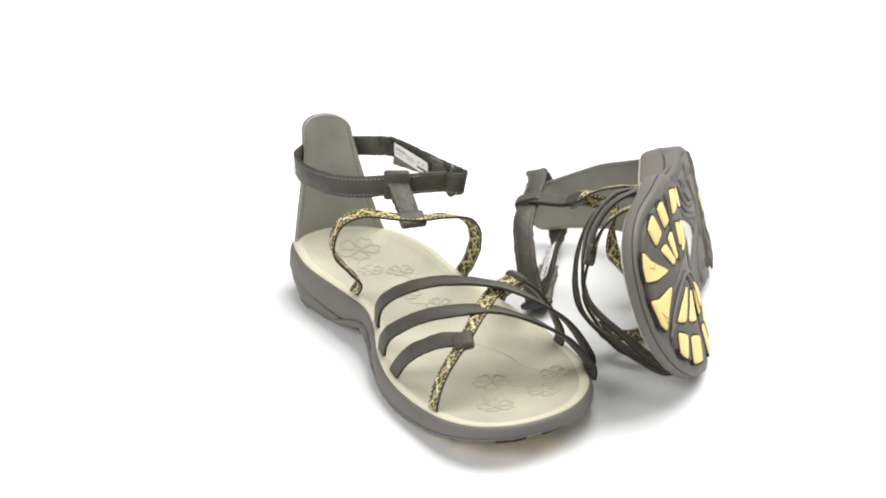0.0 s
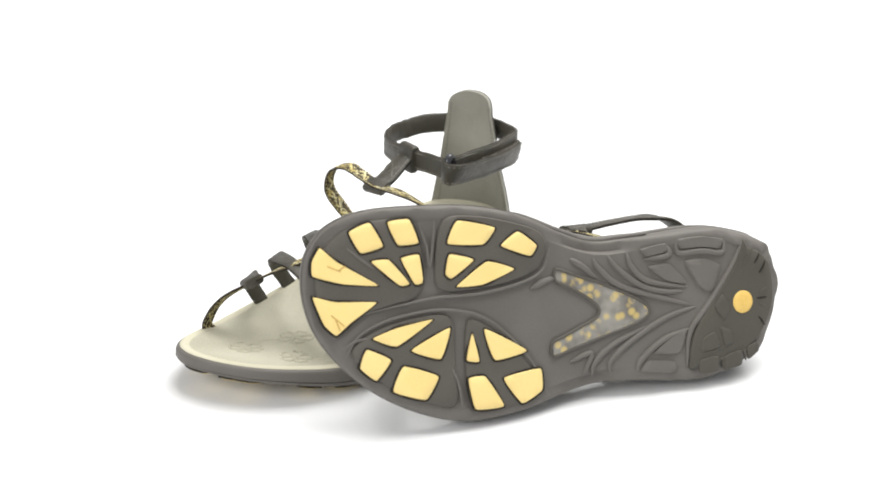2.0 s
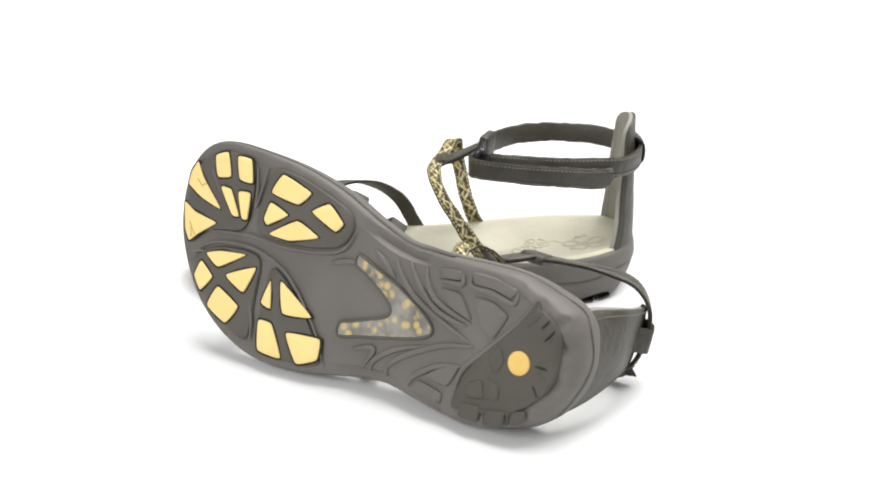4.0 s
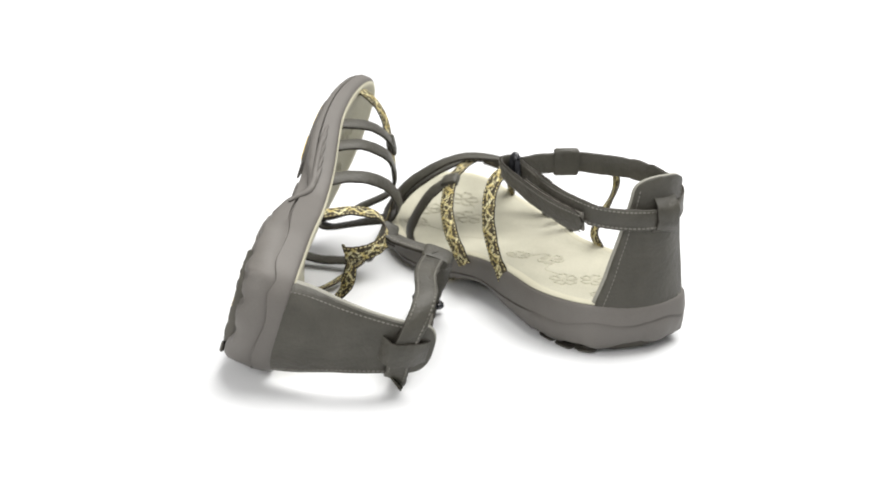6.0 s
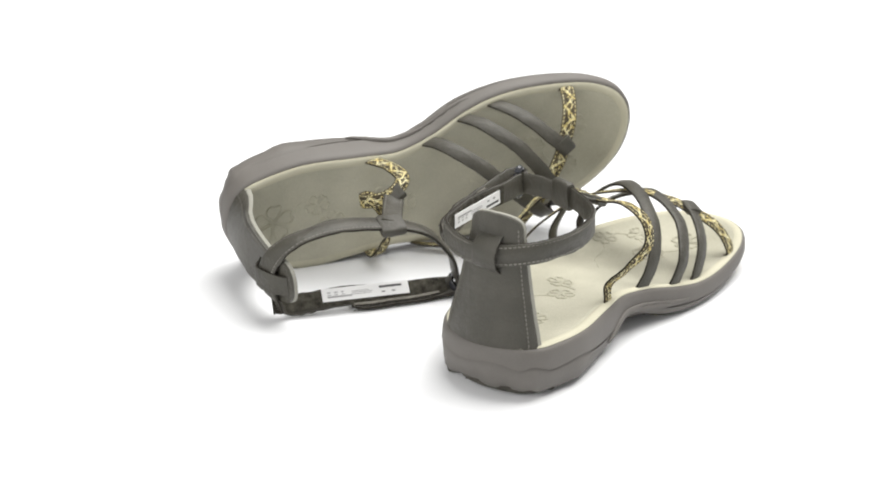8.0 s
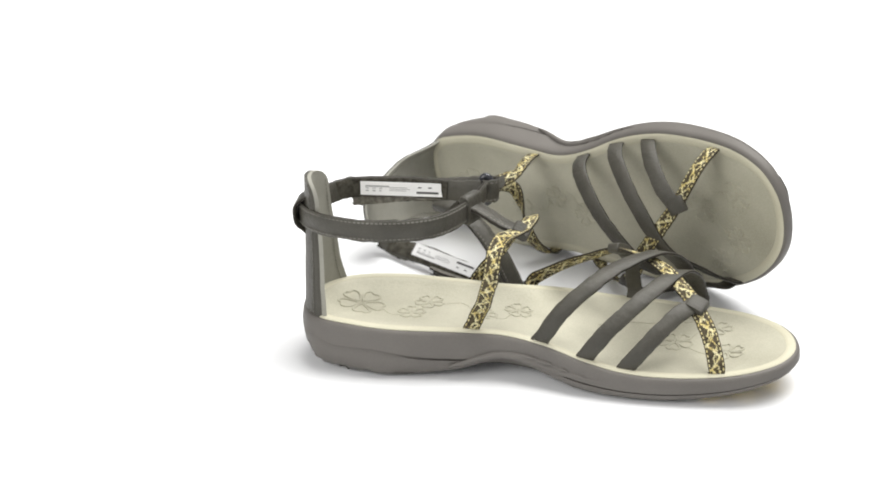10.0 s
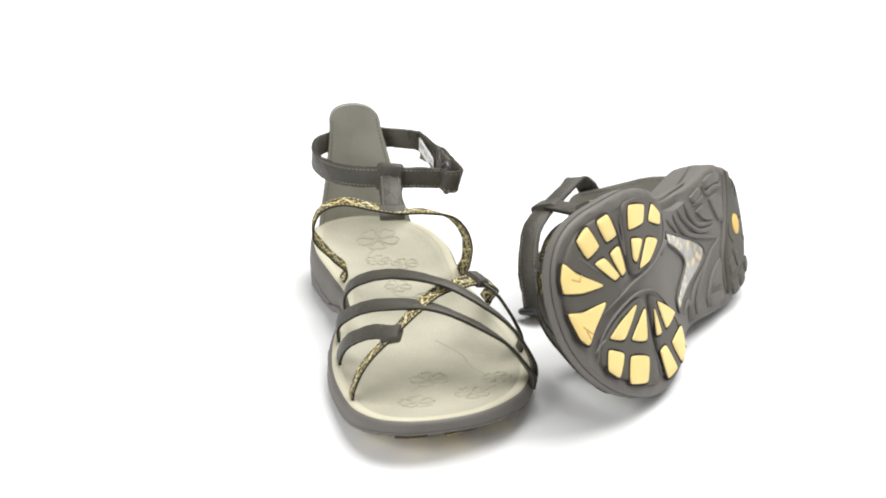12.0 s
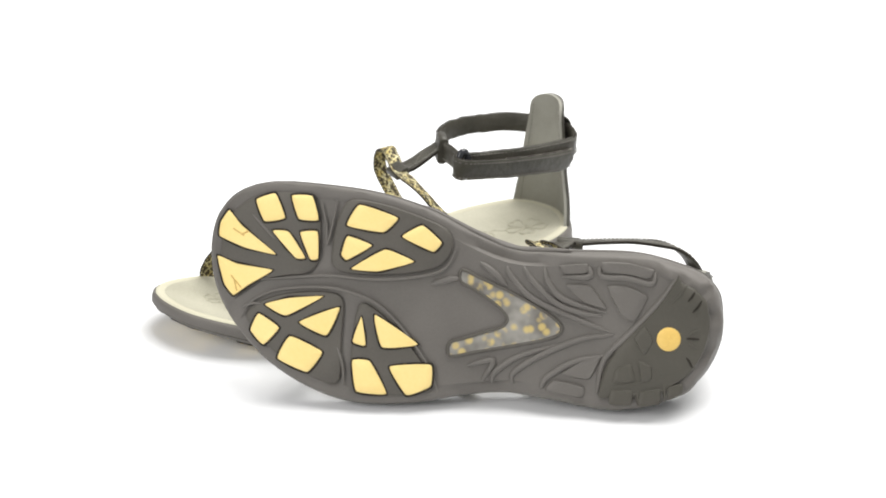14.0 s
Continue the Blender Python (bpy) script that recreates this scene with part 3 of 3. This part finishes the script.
def keeper(thing, side, name, at, along, normal, length, width, thick, wall=1.3, label=""):
    """A short flattened sleeve that another strap runs through."""
    a, nn = Vector(along).normalized(), Vector(normal).normalized()
    w = a.cross(nn).normalized()
    nn = w.cross(a)
    bm = bmesh.new()
    rings = []
    for s in (-0.5, -0.42, 0.42, 0.5):
        k = 0.9 if abs(s) > 0.45 else 1.0
        rings.append([Vector(at) + a * (s * length) + w * (math.copysign(abs(math.cos(q)) ** 0.45, math.cos(q)) * width / 2 * k) + nn * (math.copysign(abs(math.sin(q)) ** 0.6, math.sin(q)) * (thick / 2 + wall) * k)
                      for q in (2 * math.pi * j / 20 for j in range(20))])
    loft(bm, rings, True, True)
    bmesh.ops.recalc_face_normals(bm, faces=bm.faces)
    return part(name, bm, M_LEATHER, thing, label, side)


def care_label(strap_ob, side, p0, p1, normal, height=7.4):
    """White printed size label with bars of small print."""
    p0, p1, nn = Vector(p0), Vector(p1), Vector(normal).normalized()
    a = (p1 - p0).normalized()
    L = (p1 - p0).length
    w = nn.cross(a).normalized()
    if w.z < 0:
        w = -w

    def plate(u0, u1, v0, v1, lift, th):
        bm = bmesh.new()
        r = [[p0 + a * u + w * (v * height) + nn * h for u, v in ((u0, v0), (u1, v0), (u1, v1), (u0, v1))] for h in (lift, lift + th)]
        loft(bm, r, True, True)
        bmesh.ops.recalc_face_normals(bm, faces=bm.faces)
        return bm
    lab = part("size_label", plate(0, L, -0.5, 0.5, 0.0, 0.35), M_LABEL, strap_ob, "white printed size label", side, smooth=False)
    bars = [(0.06, 0.34, 0.12, 0.24), (0.06, 0.1, 0.0, 0.06), (0.14, 0.18, 0.0, 0.06), (0.22, 0.26, 0.0, 0.06), (0.06, 0.1, -0.2, -0.12), (0.14, 0.18, -0.2, -0.12), (0.22, 0.25, -0.2, -0.12),
            (0.34, 0.56, 0.1, 0.14), (0.34, 0.58, -0.02, 0.02), (0.34, 0.54, -0.14, -0.1), (0.66, 0.92, -0.3, -0.14), (0.68, 0.72, 0.12, 0.2), (0.8, 0.84, 0.12, 0.2)]
    for u0, u1, v0, v1 in bars:
        ink = M_INK if v1 - v0 > 0.13 or u0 > 0.6 else M_PALE
        part("print_bar", plate(u0 * L, u1 * L, v0, v1, 0.36, 0.1), ink, lab, "", side, smooth=False)
    return lab


def forefoot_straps(thing, side, standing, lift=0.0):
    def pressed(pts):
        # the lying sandal's weight presses its lower straps flat against the floor
        return pts if standing else [(x, max(m, (5.0 - 47.5 - 0.1109 * x + 0.2759 * z) / 0.9548), z) for x, m, z in pts]
    s1 = [(119, 17, 17), (122, 21.5, 24), (133, 22, 40), (152, 8, 54 + lift), (177, -18, 57 + lift), (192, -44, 42), (199, -57, 23), (200, -58, 12)]
    s2 = [(142, 25, 12), (145, 29.5, 19), (155, 29, 33), (172, 16, 46), (190, -11, 50 + lift), (199, -40, 36), (204, -55, 19), (205, -56, 11)]
    s3 = [(162, 29, 9), (165, 33, 15), (177, 30, 30), (189, 21, 39.5), (199, 11, 43 + lift)]
    if not standing:
        # slack pulled in on the lower side
        s1, s2 = [[(x, m + 5, z * 0.9) if m < -35 else (x, m, z) for x, m, z in p] for p in (s1, s2)]
    for p in (s1, s2, s3):
        strap("forefoot_strap", thing, side, p, around(p), 8.5, 1.7, M_LEATHER, sew=False)
    web = [(209, 31, 12), (209, 34, 18), (205, 26, 32), (198.5, 13, 41 + lift), (190, 1, 48 + lift), (178, -14, 53.5 + lift), (160, -37, 50.5 + lift), (138, -52, 38), (116, -57, 25), (112, -55, 18)]
    web = pressed(web)
    web_n = [v + Vector((-0.5 if q[1] < -45 else 0, 0, 0)) for v, q in zip(around(web), web)]
    strap("toe_webbing", thing, side, web, web_n, 8.2, 1.2, M_WEB, "dark webbing with yellow lattice pattern", sew=False)
    keeper(thing, side, "webbing_sleeve", (198.5, 12.5, 42 + lift), (0.45, -0.8, 0.3), (0, 0.6, 0.75), 9, 10.5, 2.6)
    k = [(159, -38, 51.5 + lift), (164, -49, 42), (168, -59, 24), (168.5, -59, 13)]
    k = pressed(k)
    strap("side_strap", thing, side, k, around(k), 8, 1.6, M_LEATHER, sew=False)
    keeper(thing, side, "webbing_sleeve", (159, -38.5, 50.5 + lift), (-0.62, -0.6, -0.3), (0, -0.5, 0.8), 8, 10.5, 2.6)


def sandal(name, side, standing):
    thing = new(name)
    thing.empty_display_size = 0.05
    mids = midsole(thing, side)
    flutes(mids, side)
    bed = footbed(thing, side)
    embossing(bed, side)
    outsole(thing, side)
    heel_tab(thing, side, standing)
    forefoot_straps(thing, side, standing)
    if standing:
        ring = [(88, -37, 80), (83, -9, 80.5), (72, 11, 79), (58, 21, 78.5), (38, 24.5, 78), (17, 20, 77.5), (1.7, 7, 76.5), (-3.5, -7, 76), (0.6, -22, 76), (10, -35, 77), (19, -39.5, 78), (45, -41.5, 78.5), (70, -38, 79), (86, -36, 80)]
        ring_n = ring_out(ring, 45, -12)
        tail = [(86.5, -35.5, 80), (91.5, -36.5, 80), (94, -41, 79.5), (89, -45, 79), (66, -46.5, 76.3), (46, -47, 74.8), (30, -45.2, 73.4), (16, -41.5, 72.4)]
        tail_n = [Vector(v) for v in ((0.3, 0.95, 0), (0.8, 0.6, 0), (0.9, -0.4, -0.05))] + ring_out(tail[3:], 45, -12, -8.0)
        wrap_at, loop_at = Vector((83, -9, 80.5)), Vector((109, -5, 70.5))
        web = [(85, 16, 16), (86, 18, 24), (89.5, 16.5, 33), (93, 25, 43), (96, 34.5, 57), (98, 31, 70), (101, 18, 75), (106, 4, 72.5), (110, -8, 71), (113, -22, 71), (111, -37, 65.5), (101, -47, 50), (88, -50, 32), (83, -49, 24), (82, -47, 17)]
        web_n = [v + Vector((-0.5 if q[1] < -30 else 0, 0, 0)) for v, q in zip(around(web, -8, 30), web)]
        lab = ((22, -37.9, 78), (67, -36.9, 79), (0.02, 1, 0))
        tab_n = [Vector((0.6, 0.2, 0.75)), Vector((0.5, 0.1, 0.85)), Vector((0.4, 0.05, 0.9)), Vector((0.4, 0, 0.9))]
        sleeve_along, sleeve_n = (0.42, -0.9, 0), (0.9, 0.42, 0.1)
        loop_along, loop_n = (0.12, -1, 0), (0.45, 0, 0.85)
        pad = [(8, -33.5, 77), (19, -37.9, 78), (45, -39.9, 78.5), (68, -36.7, 79)]
        buckle = Vector((88, -38.5, 80))
    else:
        ring = [(113, -28, 91), (107, -4, 92), (94, 13, 91), (75, 21, 88), (46, 26.5, 86.5), (22, 27, 90.5), (8.5, 18, 89.5), (4.2, 4, 88), (7, -10.5, 88), (17, -19.5, 88.5), (40, -20, 89), (70, -25, 89.5), (110, -30, 91)]
        flat = Vector((0, -0.8, -0.6))
        ring_n = ring_out(ring[:6], 45, -12) + [Vector((-0.8, 0.4, 0.35)).normalized(), Vector((-0.9, 0, 0.42)).normalized(), Vector((-0.8, -0.45, 0.25)).normalized()] + [flat] * 4
        tail = [(114, -31.5, 91), (100, -32.3, 91.5), (82, -30.3, 92), (66, -28.5, 92), (50, -26.5, 91.5)]
        tail_n = [Vector((-0.1, -0.96, 0.25))] * 5
        wrap_at, loop_at = Vector((75, 21, 88.5)), Vector((86, 18, 61))
        web = [(84, 15, 16), (85, 18, 24), (91, 22, 38), (95, 22, 51), (88, 20, 59), (81, 18, 60.5), (74, 15, 57), (70.5, 11, 50), (73, 7, 43.5), (80, 4, 42), (86, -6, 46), (86, -24, 46), (84, -44, 33), (82, -47, 17)]
        curl = Vector((81, 11, 51))
        web_n = around(web[:4], -8, 30) + [(Vector(q) - curl).normalized() for q in web[4:10]] + [Vector(v).normalized() for v in ((0.5, -0.7, -0.4), (0.2, -1, 0.2), (0, -1, 0.1), (0, -1, 0.1))]
        lab = ((34, -16.8, 89.3), (84, -23.6, 90.3), (0.11, 0.8, 0.6))
        tab_n = [Vector((0.1, 1, 0.1)), Vector((0.1, 1, 0.1)), Vector((0.15, 1, 0.05)), Vector((0.2, 1, 0))]
        sleeve_along, sleeve_n = (1, -0.05, 0), (0, 1, 0.05)
        loop_along, loop_n = (-0.8, -0.45, 0.1), (-0.3, 0.9, 0.3)
        pad = [(6, -15.3, 89), (16, -17.1, 89), (40, -18.6, 90), (70, -23.6, 90.5), (106, -28, 91.8)]
        buckle = Vector((113, -29, 91))
    st = strap("ankle_strap", thing, side, ring, ring_n, 11.3, 2.0, M_LEATHER, "stitched dark grey leather ankle strap")
    pad_n = [Vector(lab[2])] * len(pad)
    part("loop_pad", ribbon(pad, pad_n, 10.2, 1.0), M_VELCRO, st, "dark fuzzy loop facing inside the strap", side)
    care_label(st, side, *lab)
    tl = strap("strap_tail", thing, side, tail, tail_n, 12.2, 1.9, M_LEATHER, "strap end folded back over its fastening", round_end=True)
    inner = [Vector(q) - Vector(v).normalized() * 1.9 for q, v in zip(tail[-4:], tail_n[-4:])]
    part("hook_pad", ribbon(inner, tail_n[-4:], 11.2, 1.8), M_FUZZ, tl, "fuzzy hook and loop pad", side)
    strap("instep_webbing", thing, side, web, web_n, 7.8, 1.2, M_WEB, "dark webbing with yellow lattice pattern", sew=False)
    d = loop_at - wrap_at
    tt = [wrap_at + tab_n[0].normalized() * 1.8, wrap_at + d * 0.3 + tab_n[1].normalized() * 0.6, wrap_at + d * 0.7 - tab_n[2].normalized() * 0.6, loop_at]
    strap("instep_tab", thing, side, tt, tab_n, 11.5, 2.4, M_LEATHER, "leather tab joining ankle strap and webbing")
    a, e, up = tt[1].lerp(tt[2], 0.05), tt[1].lerp(tt[2], 0.95), tab_n[2].normalized()
    wide = (e - a).cross(up).normalized() * 3.6
    for q0, q1 in ((a - wide, e + wide), (a + wide, e - wide)):
        line = [q0 + up * 1.4, q0.lerp(q1, 0.5) + up * 1.2, q1 + up * 1.0]
        part("cross_stitching", stitches(line, [up] * 3, 0, 0.0, margin=0, pitch=1.9, size=0.35, both=False), M_THREAD, thing, "", side)
    keeper(thing, side, "strap_sleeve", wrap_at, sleeve_along, sleeve_n, 13.5, 15.5, 2.8, 1.6)
    keeper(thing, side, "webbing_sleeve", loop_at, loop_along, loop_n, 13, 9.5, 1.9)
    # stem of the heel tab, passing over the strap
    if standing:
        stem = [(0.4, -3.3, 86), (-3.0, -3.5, 83.6), (-5.3, -3.7, 80.6), (-5.9, -3.9, 76), (-5.2, -4.1, 71.4), (-2.8, -4.3, 69), (0.2, -4.5, 67)]
    else:
        stem = [(13.0, 3.9, 99), (8.6, 3.8, 96), (4.6, 3.6, 92.5), (1.7, 3.4, 87.5), (0.2, 3.2, 83), (2.2, 3.0, 79.5), (5.6, 2.8, 76)]
    stem_n = [Vector((-1, 0, 0.15 if standing else 0.45))] * len(stem)
    part("tab_stem", ribbon(stem, stem_n, 13, 1.5), M_LEATHER, thing, "leather strip of the heel tab holding the strap", side)
    loop = [buckle + Vector((math.cos(a) * 3.2, 0, math.sin(a) * 7.4)) for a in np.linspace(0, 2 * math.pi, 12, endpoint=False)]
    part("buckle_ring", tube(loop, 1.9, steps=3, sides=8, closed=True), M_RING, thing, "black metal strap ring", side)
    return thing


left = tagged(sandal("sandal", -1, True), "grey and yellow strappy walking sandal standing upright", "sandal", "pair of sandals")
right = tagged(sandal("sandal", 1, False), "grey and yellow strappy walking sandal lying on its side, sole showing", "sandal", "pair of sandals")

# poses on the turntable at its zero angle
LEFT_AT = pose(-0.0938, 0.0466, 0.0013, 0, 0, -60.7)
RIGHT_AT = Matrix(((-0.1536, -0.2578, -0.9539, 0.1274), (-0.9819, 0.1482, 0.1181, 0.1027), (0.1109, 0.9548, -0.2759, 0.0475), (0, 0, 0, 1)))


def motions():
    for thing, at in ((left, LEFT_AT), (right, RIGHT_AT)):
        walk(thing, [(t, pose(dx * MM, dy * MM, 0, 0, 0, a) @ at) for t, a, dx, dy in TURN])


motions()
